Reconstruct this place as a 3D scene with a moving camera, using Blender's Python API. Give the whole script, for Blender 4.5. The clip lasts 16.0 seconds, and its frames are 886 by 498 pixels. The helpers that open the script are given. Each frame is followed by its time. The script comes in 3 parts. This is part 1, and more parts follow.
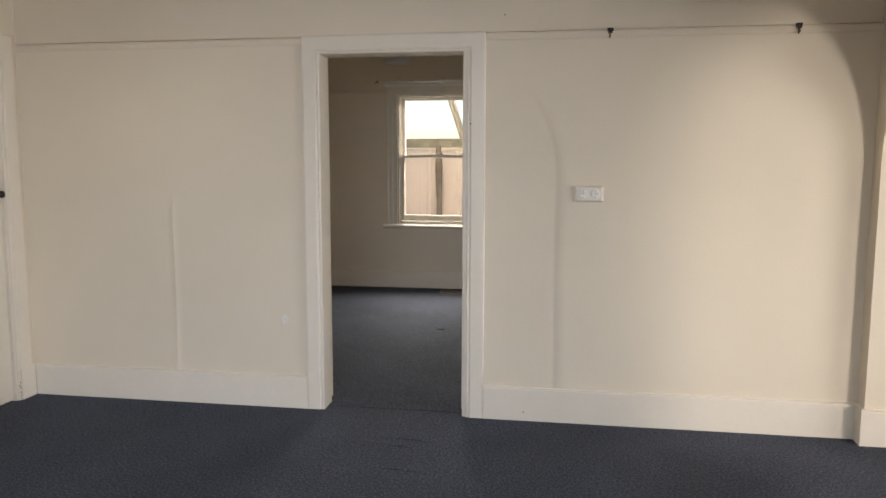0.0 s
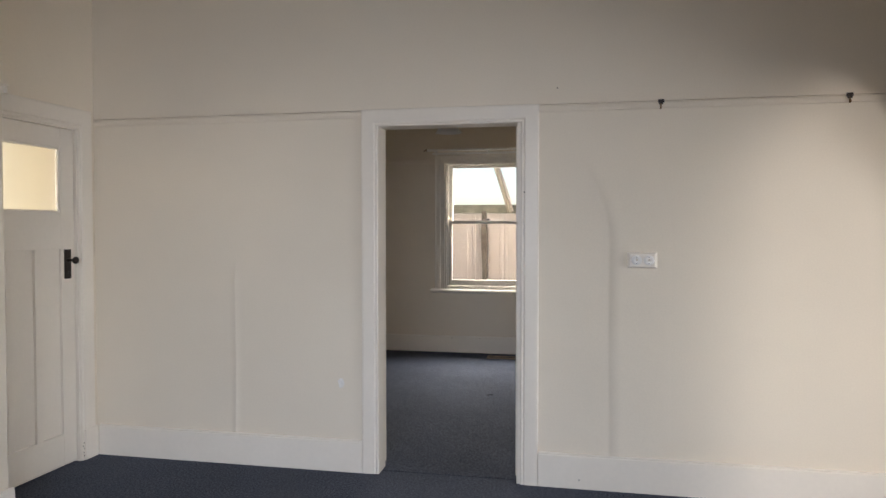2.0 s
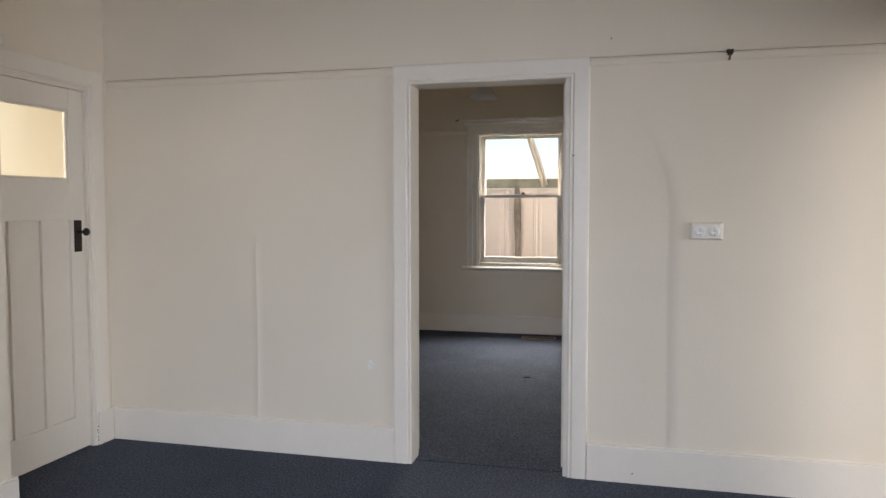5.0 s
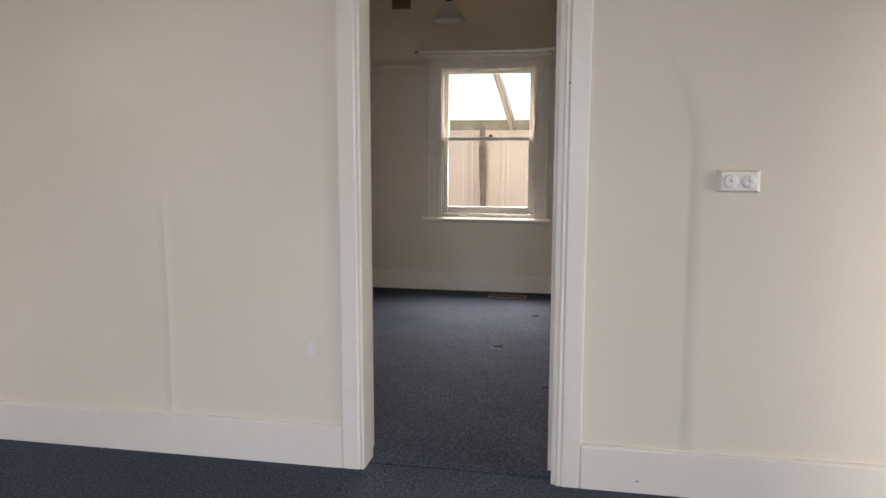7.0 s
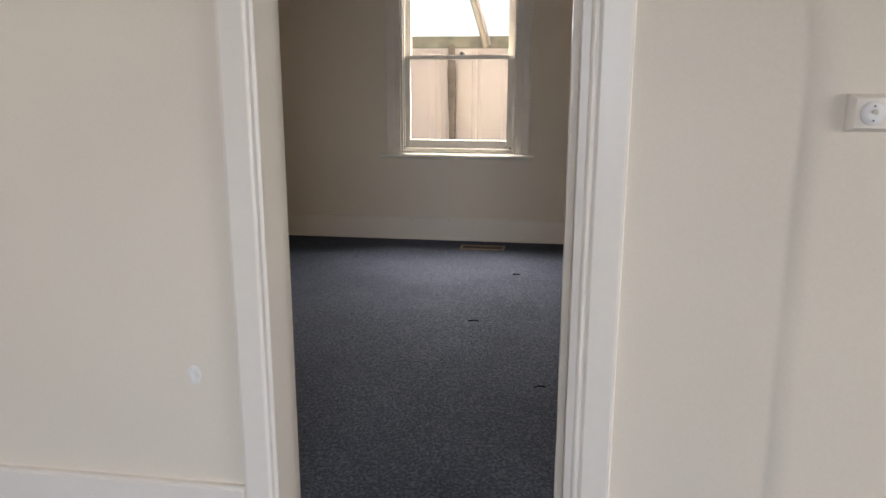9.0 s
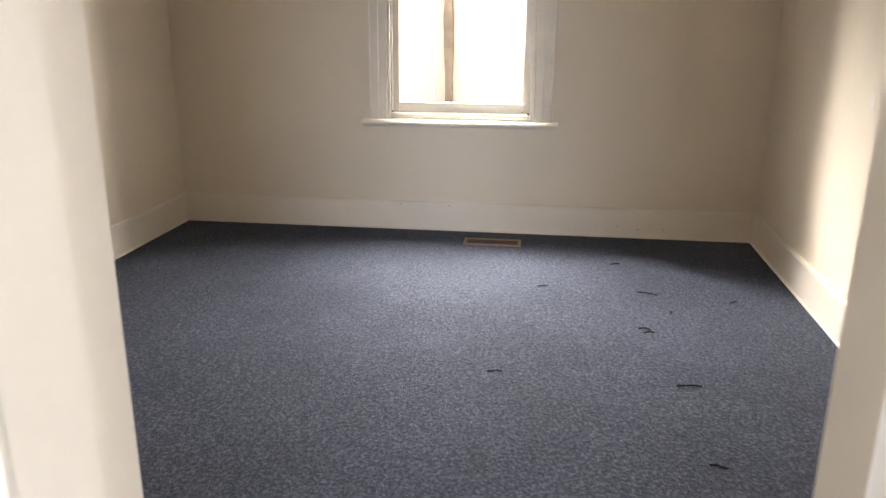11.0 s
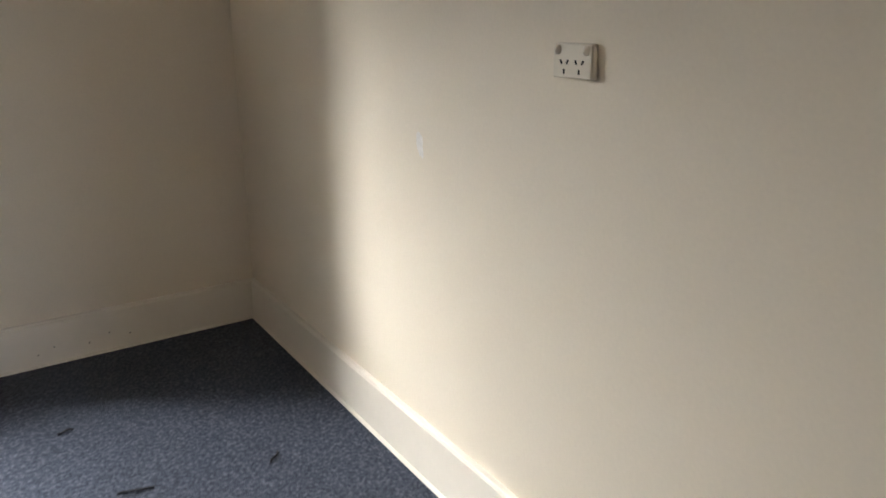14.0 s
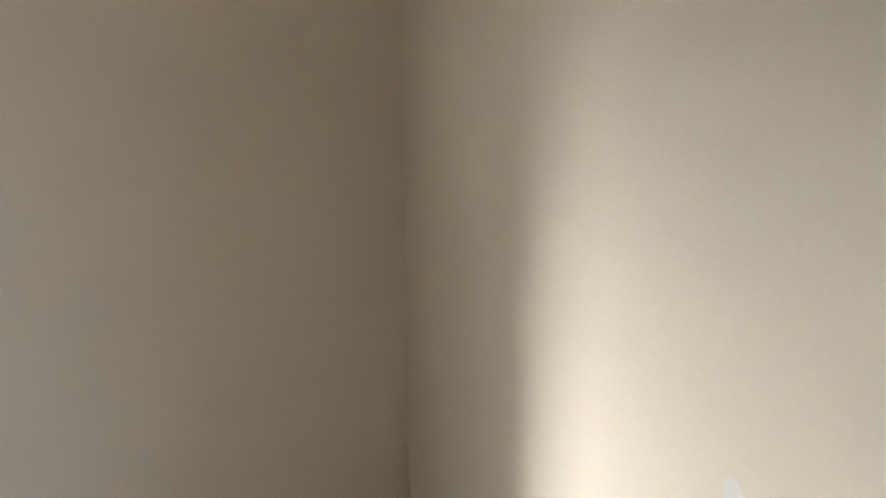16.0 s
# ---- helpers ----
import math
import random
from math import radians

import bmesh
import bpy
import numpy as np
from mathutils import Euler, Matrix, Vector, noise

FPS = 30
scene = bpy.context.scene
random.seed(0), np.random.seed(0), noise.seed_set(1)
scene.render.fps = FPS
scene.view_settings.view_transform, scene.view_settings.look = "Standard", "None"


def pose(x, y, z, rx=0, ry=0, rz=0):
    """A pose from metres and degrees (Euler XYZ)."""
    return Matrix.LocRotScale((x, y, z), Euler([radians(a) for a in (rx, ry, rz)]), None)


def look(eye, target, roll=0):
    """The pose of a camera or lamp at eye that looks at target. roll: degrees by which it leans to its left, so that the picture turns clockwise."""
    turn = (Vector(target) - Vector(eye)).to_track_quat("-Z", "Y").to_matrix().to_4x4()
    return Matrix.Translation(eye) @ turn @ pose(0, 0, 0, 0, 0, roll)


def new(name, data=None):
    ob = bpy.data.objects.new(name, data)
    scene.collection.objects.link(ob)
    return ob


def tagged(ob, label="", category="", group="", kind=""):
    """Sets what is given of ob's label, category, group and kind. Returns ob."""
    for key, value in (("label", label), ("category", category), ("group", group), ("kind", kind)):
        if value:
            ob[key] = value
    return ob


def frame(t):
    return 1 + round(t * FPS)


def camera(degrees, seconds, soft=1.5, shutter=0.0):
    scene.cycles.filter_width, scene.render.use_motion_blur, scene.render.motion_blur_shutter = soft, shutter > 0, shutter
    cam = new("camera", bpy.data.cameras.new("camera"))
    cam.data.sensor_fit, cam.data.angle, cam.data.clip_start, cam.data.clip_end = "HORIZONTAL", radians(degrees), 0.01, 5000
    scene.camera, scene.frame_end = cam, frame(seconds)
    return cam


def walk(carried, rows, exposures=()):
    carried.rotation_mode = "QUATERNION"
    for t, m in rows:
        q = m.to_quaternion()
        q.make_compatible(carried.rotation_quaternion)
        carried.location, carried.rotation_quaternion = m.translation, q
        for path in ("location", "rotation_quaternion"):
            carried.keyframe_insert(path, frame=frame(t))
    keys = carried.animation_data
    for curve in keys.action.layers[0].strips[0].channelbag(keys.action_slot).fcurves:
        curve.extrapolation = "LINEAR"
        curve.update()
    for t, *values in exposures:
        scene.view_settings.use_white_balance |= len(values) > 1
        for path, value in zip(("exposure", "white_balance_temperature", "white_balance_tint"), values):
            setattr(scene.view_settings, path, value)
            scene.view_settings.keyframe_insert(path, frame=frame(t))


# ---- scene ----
cam = camera(61.6, 16.0, shutter=0.4)
PATH = [
    (0, (1.335, -4.026, 1.423), (1.021, -2.065, 1.192), 0.1),
    (0.5, (1.315, -4.067, 1.439), (0.98, -2.103, 1.256), 0.1),
    (1, (1.307, -4.093, 1.448), (0.938, -2.131, 1.318), 0.0),
    (1.5, (1.275, -4.133, 1.436), (0.883, -2.174, 1.356), 0.0),
    (2, (1.267, -4.12, 1.437), (0.846, -2.166, 1.378), 0.0),
    (2.5, (1.251, -4.114, 1.416), (0.805, -2.165, 1.37), 0.1),
    (3, (1.234, -4.089, 1.422), (0.765, -2.145, 1.369), 0.0),
    (3.5, (1.197, -4.066, 1.396), (0.715, -2.126, 1.347), 0.1),
    (4, (1.201, -3.999, 1.386), (0.708, -2.062, 1.32), 0.1),
    (6.5, (0.935, -3.201, 1.363), (0.51, -1.259, 1.149), 0.1),
    (7, (0.916, -2.965, 1.368), (0.54, -1.018, 1.108), 0.1),
    (7.5, (0.879, -2.727, 1.351), (0.527, -0.781, 1.053), 0.2),
    (8, (0.798, -2.431, 1.346), (0.457, -0.493, 0.989), 0.2),
    (8.5, (0.764, -2.117, 1.329), (0.454, -0.185, 0.912), 0.2),
    (9, (0.744, -1.833, 1.337), (0.458, 0.094, 0.886), 0.1),
    (11.5, (0.41, -0.236, 1.274), (0.197, 1.662, 0.68), 0.6),
    (12, (0.401, 0.02, 1.298), (0.284, 1.92, 0.685), 0.4),
    (12.5, (0.459, 0.258, 1.311), (0.649, 2.151, 0.694), 0.1),
    (13, (0.522, 0.493, 1.308), (1.089, 2.309, 0.691), -0.1),
    (13.5, (0.592, 0.742, 1.319), (1.536, 2.4, 0.716), -0.2),
    (14, (0.722, 1.049, 1.344), (1.807, 2.619, 0.744), -0.3),
    (14.5, (0.862, 1.294, 1.37), (1.904, 2.913, 0.831), 1.0),
    (15, (0.951, 1.592, 1.412), (1.947, 3.26, 0.937), 0.6),
    (15.2, (1.025, 1.733, 1.408), (1.964, 3.443, 0.971), 0.9),
    (15.5, (1.225, 1.952, 1.388), (2.02, 3.735, 0.953), -0.1),
    (15.8, (1.302, 2.106, 1.401), (2.004, 3.932, 0.987), -0.4),
    (16, (1.318, 2.136, 1.392), (1.9, 4.022, 1.075), -0.5),
]
EXPOSURES = [(0, 0.80, 7350, 13), (1.5, 0.77, 6850, 13), (3, 0.75, 6600, 13), (4, 0.75, 6600, 13), (8, 0.92, 6800, 14), (9.2, 0.98, 6800, 14), (11.3, 2.3, 6900, 14),
             (12.2, 2.45, 7100, 13), (13.0, 1.55, 6450, 10), (13.5, 1.58, 6350, 10), (14.5, 1.75, 6300, 9), (15.3, 1.82, 6250, 9), (16, 2.15, 6250, 9)]
walk(cam, [(t, look(eye, target, roll)) for t, eye, target, roll in PATH], EXPOSURES)

# ---- light ----
world = bpy.data.worlds.new("sky")
scene.world = world
world.use_nodes = True
wn = world.node_tree
sky = wn.nodes.new("ShaderNodeTexSky")
sky.sky_type = "NISHITA"
sky.sun_disc = False
sky.sun_elevation, sky.sun_rotation = radians(66), radians(198)
wn.links.new(sky.outputs[0], wn.nodes["Background"].inputs[0])
wn.nodes["Background"].inputs[1].default_value = 0.15


def sun_lamp():
    data = bpy.data.lights.new("sun", "SUN")
    data.energy, data.angle, data.color = 0.8, radians(10), (1, 0.95, 0.88)
    ob = new("sun", data)
    ob.matrix_world = look((0, 0, 30), (.31 * 13.4, .95 * 13.4, 0))


def sky_lamp(eye, target, w, h, energy, spread=180, color=(0.94, 0.945, 1.0)):
    """An area lamp in place of the sky's light, in or outside a window's opening."""
    data = bpy.data.lights.new("sky_lamp", "AREA")
    data.shape, data.size, data.size_y = "RECTANGLE", w, h
    data.energy, data.color, data.spread = energy, color, radians(spread)
    ob = new("sky_lamp", data)
    ob.matrix_world = look(eye, target)


sun_lamp()
SOFT = (0.985, 0.98, 0.965)
sky_lamp((5.40, -4.70, 1.80), (2.3, -0.05, -0.10), 1.0, 0.70, 25, 90, (1.0, 0.97, 0.95))    # side room's far window, seen through the arch
sky_lamp((5.40, -1.75, 1.45), (-1.6, -1.00, 0.70), 1.45, 1.35, 15, 90, (0.93, 0.96, 1.0))  # side room's near window
sky_lamp((1.0, -5.68, 1.70), (-0.6, 0.0, -0.4), 2.2, 0.9, 21, 85, (0.72, 0.82, 1.0))        # front room's rear window
sky_lamp((-.04, 4.90, 1.95), (.20, 3.90, 0.75), 1.1, 0.9, 36, 95, SOFT)      # added lamp hung outside the sash window, in place of the sky there
sky_lamp((-.92, 5.18, 2.72), (1.80, 2.75, 0.45), 0.25, 0.7, 7, 50, SOFT)  # added narrow lamp for its brightest part, aslant outside, aimed at the right wall
sky_lamp((.80, 5.10, 2.20), (-1.90, 2.30, 0.80), 0.5, 0.7, 6, 65, SOFT)     # added lamp outside for sky on the other side, brightens the left wall
sky_lamp((-3.30, -.55, 1.6), (-2.0, -.55, 1.3), 1.2, 1.3, 13, 180, (1, .95, .87))  # hall window

# ---- plan ----
AX0, AX1, AY0 = -1.866, 2.865, -5.6     # front room
BX0, BX1, BY1 = -1.935, 1.845, 4.22     # back room
DW, DH, TH = 0.80, 2.012, 0.235          # doorway and the thickness of its wall
CEIL = 3.05
RAIL = 2.108
GX0, GX1, GZ0, GZ1 = -0.483, 0.410, 0.735, 2.150    # opening of the sash window
WT = 0.28                               # thickness of the outer wall
ARY0, ARY1, ARZ, ARTOP, ART = -1.75, -0.095, 1.42, 2.16, 0.25   # archway in the side wall: jambs, springing, crown, thickness
SX1, SY0 = 5.30, -5.3                   # side room beyond the arch
BRX, BRY0, BRY1 = -1.50, -2.75, -1.125  # chimney breast
DY0, DY1, DTOP = -0.170, -0.987, 2.022  # panelled door


# ---- materials ----
def material(name, color, rough=0.6, metal=0.0, var=0.08, scale=3.0, fine=60.0, bump=0.1, spec=0.5, wave=0.0):
    m = bpy.data.materials.new(name)
    m.use_nodes = True
    nt = m.node_tree
    b = nt.nodes["Principled BSDF"]
    tc = nt.nodes.new("ShaderNodeTexCoord")
    n1 = nt.nodes.new("ShaderNodeTexNoise")
    n1.inputs["Scale"].default_value, n1.inputs["Detail"].default_value = scale, 4
    n2 = nt.nodes.new("ShaderNodeTexNoise")
    n2.inputs["Scale"].default_value, n2.inputs["Detail"].default_value = fine, 3
    for n in (n1, n2):
        nt.links.new(tc.outputs["Object"], n.inputs["Vector"])
    ramp = nt.nodes.new("ShaderNodeValToRGB")
    c = Vector(color)
    ramp.color_ramp.elements[0].position, ramp.color_ramp.elements[1].position = 0.3, 0.7
    ramp.color_ramp.elements[0].color = (*(c * (1 - var)), 1)
    ramp.color_ramp.elements[1].color = (*[min(1, v) for v in c * (1 + var)], 1)
    mix = nt.nodes.new("ShaderNodeMath")
    mix.operation = "MULTIPLY_ADD"
    mix.inputs[1].default_value = 0.35
    sub = nt.nodes.new("ShaderNodeMath")
    sub.operation = "MULTIPLY"
    sub.inputs[1].default_value = 0.65
    nt.links.new(n1.outputs[0], sub.inputs[0])
    nt.links.new(n2.outputs[0], mix.inputs[0])
    nt.links.new(sub.outputs[0], mix.inputs[2])
    nt.links.new(mix.outputs[0], ramp.inputs[0])
    nt.links.new(ramp.outputs[0], b.inputs["Base Color"])
    b.inputs["Roughness"].default_value = rough
    b.inputs["Metallic"].default_value = metal
    b.inputs["Specular IOR Level"].default_value = spec
    if bump:
        bp = nt.nodes.new("ShaderNodeBump")
        bp.inputs["Strength"].default_value, bp.inputs["Distance"].default_value = bump, 0.004
        nt.links.new(n2.outputs[0], bp.inputs["Height"])
        nt.links.new(bp.outputs[0], b.inputs["Normal"])
        if wave:    # hand-trowelled unevenness
            n3 = nt.nodes.new("ShaderNodeTexNoise")
            n3.inputs["Scale"].default_value, n3.inputs["Detail"].default_value = 2.6, 2
            nt.links.new(tc.outputs["Object"], n3.inputs["Vector"])
            bw = nt.nodes.new("ShaderNodeBump")
            bw.inputs["Strength"].default_value, bw.inputs["Distance"].default_value = wave, 0.02
            nt.links.new(n3.outputs[0], bw.inputs["Height"])
            nt.links.new(bw.outputs[0], bp.inputs["Normal"])
    return m


def glass_material(name, rough=0.0, color=(1, 1, 1), ior=1.45):
    m = bpy.data.materials.new(name)
    m.use_nodes = True
    b = m.node_tree.nodes["Principled BSDF"]
    b.inputs["Base Color"].default_value = (*color, 1)
    b.inputs["Roughness"].default_value = rough
    b.inputs["Transmission Weight"].default_value = 1.0
    b.inputs["IOR"].default_value = ior
    return m


def pane_material():
    """Thin clear window glass: lets light straight through and mirrors a little."""
    m = bpy.data.materials.new("clear_glass")
    m.use_nodes = True
    nt = m.node_tree
    nt.nodes.remove(nt.nodes["Principled BSDF"])
    clear, gloss, mix, fr = (nt.nodes.new(k) for k in ("ShaderNodeBsdfTransparent", "ShaderNodeBsdfGlossy", "ShaderNodeMixShader", "ShaderNodeFresnel"))
    clear.inputs["Color"].default_value = (0.95, 0.97, 0.96, 1)
    gloss.inputs["Roughness"].default_value = 0.02
    fr.inputs["IOR"].default_value = 1.3
    nt.links.new(fr.outputs[0], mix.inputs[0])
    nt.links.new(clear.outputs[0], mix.inputs[1])
    nt.links.new(gloss.outputs[0], mix.inputs[2])
    nt.links.new(mix.outputs[0], nt.nodes["Material Output"].inputs["Surface"])
    return m


def carpet_material():
    """Loop pile: dark blue-grey yarn with paler flecks, worn a little in broad patches."""
    m = bpy.data.materials.new("carpet")
    m.use_nodes = True
    nt = m.node_tree
    b = nt.nodes["Principled BSDF"]
    tc = nt.nodes.new("ShaderNodeTexCoord")

    def node(kind, **values):
        n = nt.nodes.new(kind)
        for key, v in values.items():
            n.inputs[key].default_value = v
        return n

    fleck = node("ShaderNodeTexNoise", Scale=85.0, Detail=4.0, Roughness=0.62)
    pile = node("ShaderNodeTexVoronoi", Scale=210.0)
    broad = node("ShaderNodeTexNoise", Scale=1.6, Detail=4.0)
    for n in (fleck, pile, broad):
        nt.links.new(tc.outputs["Object"], n.inputs["Vector"])
    ramp = nt.nodes.new("ShaderNodeValToRGB")
    e = ramp.color_ramp.elements
    e[0].position, e[0].color = 0.38, (0.023, 0.028, 0.046, 1)
    e[1].position, e[1].color = 0.66, (0.112, 0.125, 0.160, 1)
    k = e.new(0.52)
    k.color = (0.051, 0.058, 0.080, 1)
    nt.links.new(fleck.outputs[0], ramp.inputs[0])
    wear = nt.nodes.new("ShaderNodeMix")
    wear.data_type, wear.blend_type = "RGBA", "MULTIPLY"
    wear.inputs["Factor"].default_value = 1.0
    soft = nt.nodes.new("ShaderNodeMapRange")
    soft.inputs["From Min"].default_value, soft.inputs["From Max"].default_value = 0.3, 0.7
    soft.inputs["To Min"].default_value, soft.inputs["To Max"].default_value = 0.8, 1.2
    nt.links.new(broad.outputs[0], soft.inputs[0])
    nt.links.new(ramp.outputs[0], wear.inputs["A"])
    nt.links.new(soft.outputs[0], wear.inputs["B"])
    nt.links.new(wear.outputs["Result"], b.inputs["Base Color"])
    b.inputs["Roughness"].default_value = 0.88
    b.inputs["Specular IOR Level"].default_value = 0.18
    b.inputs["Sheen Weight"].default_value = 0.07
    b.inputs["Sheen Tint"].default_value = (0.72, 0.82, 1.0, 1)
    b.inputs["Sheen Roughness"].default_value = 0.5
    add = nt.nodes.new("ShaderNodeMath")
    add.operation = "SUBTRACT"
    nt.links.new(fleck.outputs[0], add.inputs[0])
    nt.links.new(pile.outputs["Distance"], add.inputs[1])
    bump = node("ShaderNodeBump", Strength=0.7, Distance=0.006)
    nt.links.new(add.outputs[0], bump.inputs["Height"])
    nt.links.new(bump.outputs[0], b.inputs["Normal"])
    return m


M_WALL = material("wall_paint", (0.79, 0.70, 0.57), 0.6, var=0.05, scale=1.1, fine=110, bump=0.06, wave=0.35)
M_TRIM = material("trim_gloss_paint", (0.83, 0.76, 0.66), 0.38, var=0.03, scale=4, fine=40, bump=0.04)
M_CEIL = material("ceiling_paint", (0.77, 0.69, 0.55), 0.8, var=0.03)
M_CARPET = carpet_material()
M_DARK = material("dark_bronze", (0.03, 0.022, 0.018), 0.4, 0.6, var=0.2, scale=30)
M_WHITE = material("white_plastic", (0.88, 0.85, 0.80), 0.3, var=0.02, bump=0)
M_GLASS = pane_material()
M_FENCE = material("fence_sheet", (0.60, 0.50, 0.44), 0.6, var=0.06, scale=2)
M_TIMBER = material("weathered_timber", (0.17, 0.13, 0.10), 0.85, var=0.6, scale=12, fine=80, bump=0.5)
M_GROUND = material("ground", (0.22, 0.2, 0.17), 0.95, var=0.2, scale=5)


M_HALL = material("hall_paint", (0.80, 0.75, 0.60), 0.6, var=0.03, scale=2)
M_SASH = material("sash_paint", (0.78, 0.72, 0.62), 0.4, var=0.06, scale=7, fine=45, bump=0.08)
M_SOCKET = material("aged_plastic", (0.72, 0.65, 0.54), 0.35, var=0.03, scale=20, bump=0)
M_TAN = material("tan_enamel", (0.30, 0.20, 0.13), 0.5, var=0.15, scale=20)
M_BROWN = material("brown_metal", (0.10, 0.06, 0.04), 0.5, 0.3, var=0.2, scale=30)
M_BLACK = material("black_matt", (0.012, 0.012, 0.015), 0.9, var=0.2, scale=50)
M_BRASS = material("tarnished_brass", (0.22, 0.14, 0.06), 0.4, 0.8, var=0.25, scale=40)
M_FILLER = material("white_filler", (0.81, 0.765, 0.71), 0.8, var=0.08, scale=60)
M_MOSS = material("mossy_timber", (0.25, 0.225, 0.165), 0.95, var=0.45, scale=9, fine=60, bump=0.6)
M_PALE = material("pale_timber", (0.50, 0.42, 0.32), 0.8, var=0.12, scale=10)
M_OBSCURE = glass_material("obscure_glass", 0.55, (1.0, 0.95, 0.82), 1.3)
M_FROST = glass_material("frosted_glass", 0.5, (0.95, 0.95, 0.95), 1.3)
M_FROST.node_tree.nodes["Principled BSDF"].inputs["Transmission Weight"].default_value = 0.35


# ---- building blocks ----
def box(bm, x0, x1, y0, y1, z0, z1, bevel=0.0):
    if x1 < x0:
        x0, x1 = x1, x0
    if y1 < y0:
        y0, y1 = y1, y0
    r = bmesh.ops.create_cube(bm, size=1.0)
    vs = r["verts"]
    bmesh.ops.scale(bm, vec=(x1 - x0, y1 - y0, z1 - z0), verts=vs)
    bmesh.ops.translate(bm, vec=((x0 + x1) / 2, (y0 + y1) / 2, (z0 + z1) / 2), verts=vs)
    if bevel:
        es = list({e for v in vs for e in v.link_edges})
        bmesh.ops.bevel(bm, geom=es, offset=bevel, segments=2, profile=0.5, affect="EDGES")


def finish(name, bm, mat, smooth=False):
    me = bpy.data.meshes.new(name)
    bmesh.ops.recalc_face_normals(bm, faces=bm.faces[:])
    bm.to_mesh(me)
    bm.free()
    me.materials.append(mat)
    if smooth:
        for p in me.polygons:
            p.use_smooth = True
    return new(name, me)


def part(name, bm, mat, parent, label="", smooth=False):
    ob = finish(name, bm, mat, smooth)
    ob.parent = parent
    if label:
        tagged(ob, label)
    return ob


def boxes(name, rows, mat, parent=None, label="", bevel=0.0):
    bm = bmesh.new()
    for r in rows:
        box(bm, *r, bevel=bevel)
    ob = finish(name, bm, mat)
    if parent:
        ob.parent = parent
    if label:
        tagged(ob, label)
    return ob


def structure(ob, label, category):
    return tagged(ob, label, category, kind="structure")


# ---- setting ----
def profile_run(name, a, b, profile, u_dir, v_dir, mat, parent=None, mitre_a=0.0, mitre_b=0.0, label=""):
    """A moulding from a to b with the section profile (u, v); mitre: how far an end runs on for each metre of u."""
    a, b, u_dir, v_dir = Vector(a), Vector(b), Vector(u_dir), Vector(v_dir)
    d = (b - a).normalized()
    bm = bmesh.new()
    ends = []
    for p, mitre, sign in ((a, mitre_a, -1), (b, mitre_b, 1)):
        ends.append([bm.verts.new(p + u_dir * u + v_dir * v + d * (sign * mitre * u)) for u, v in profile])
    n = len(profile)
    for i in range(n):
        k = (i + 1) % n
        bm.faces.new((ends[0][i], ends[0][k], ends[1][k], ends[1][i]))
    bm.faces.new(ends[0])
    bm.faces.new(ends[1][::-1])
    ob = finish(name, bm, mat)
    if parent:
        ob.parent = parent
    if label:
        tagged(ob, label)
    return ob


def lathe(bm, rings, origin, axis="Z", steps=24):
    """A turned body: rings of (radius, height) about an axis through origin."""
    o = Vector(origin)
    loops = []
    for r, h in rings:
        loop = []
        for i in range(steps):
            a = 2 * math.pi * i / steps
            c, s = r * math.cos(a), r * math.sin(a)
            v = {"Z": (c, s, h), "X": (h, c, s), "Y": (c, h, s)}[axis]
            loop.append(bm.verts.new(o + Vector(v)))
        loops.append(loop)
    for p, q in zip(loops, loops[1:]):
        for i in range(steps):
            k = (i + 1) % steps
            bm.faces.new((p[i], p[k], q[k], q[i]))
    bm.faces.new(loops[0][::-1])
    bm.faces.new(loops[-1])


def tube(bm, points, radius, steps=8):
    """A round rod through points."""
    pts = [Vector(p) for p in points]
    loops = []
    for i, p in enumerate(pts):
        d = (pts[min(i + 1, len(pts) - 1)] - pts[max(i - 1, 0)]).normalized()
        side = d.orthogonal().normalized() if i == 0 else (side - d * side.dot(d)).normalized()
        up = d.cross(side)
        loops.append([bm.verts.new(p + side * radius * math.cos(2 * math.pi * k / steps) + up * radius * math.sin(2 * math.pi * k / steps)) for k in range(steps)])
    for p, q in zip(loops, loops[1:]):
        for k in range(steps):
            j = (k + 1) % steps
            bm.faces.new((p[k], p[j], q[j], q[k]))
    bm.faces.new(loops[0][::-1])
    bm.faces.new(loops[-1])


def root(name, at=(0, 0, 0)):
    ob = new(name)
    ob.location = at
    ob.empty_display_size = 0.05
    return ob


def hold(parent, *parts):
    """Hangs parts under a thing without moving them."""
    for p in parts:
        p.parent = parent
        p.matrix_parent_inverse = Matrix.Translation(-parent.location)


CASING = [(0, 0), (0, 0.010), (0.003, 0.014), (0.008, 0.016), (0.013, 0.014), (0.016, 0.011), (0.019, 0.011), (0.023, 0.016),
          (0.027, 0.018), (0.090, 0.018), (0.097, 0.016), (0.100, 0.011), (0.100, 0)]
BASE = [(0, 0), (0, 0.019), (0.004, 0.020), (0.176, 0.019), (0.179, 0.018), (0.1805, 0.0145), (0.183, 0.0145), (0.1845, 0.0175), (0.187, 0.018), (0.1895, 0.015), (0.190, 0.010), (0.190, 0)]
TOE = [(0, 0), (0, 0.030), (0.006, 0.0295), (0.010, 0.026), (0.013, 0.020)] + BASE[2:]
PICTURE_RAIL = [(0, 0), (0, 0.006), (0.005, 0.010), (0.016, 0.012), (0.030, 0.019), (0.032, 0.018), (0.0325, 0.002), (0.039, 0.002), (0.0395, 0.021), (0.0435, 0.021), (0.044, 0)]


def wall(name, rows, label, mat=None):
    return structure(boxes(name, rows, mat or M_WALL), label, "wall")


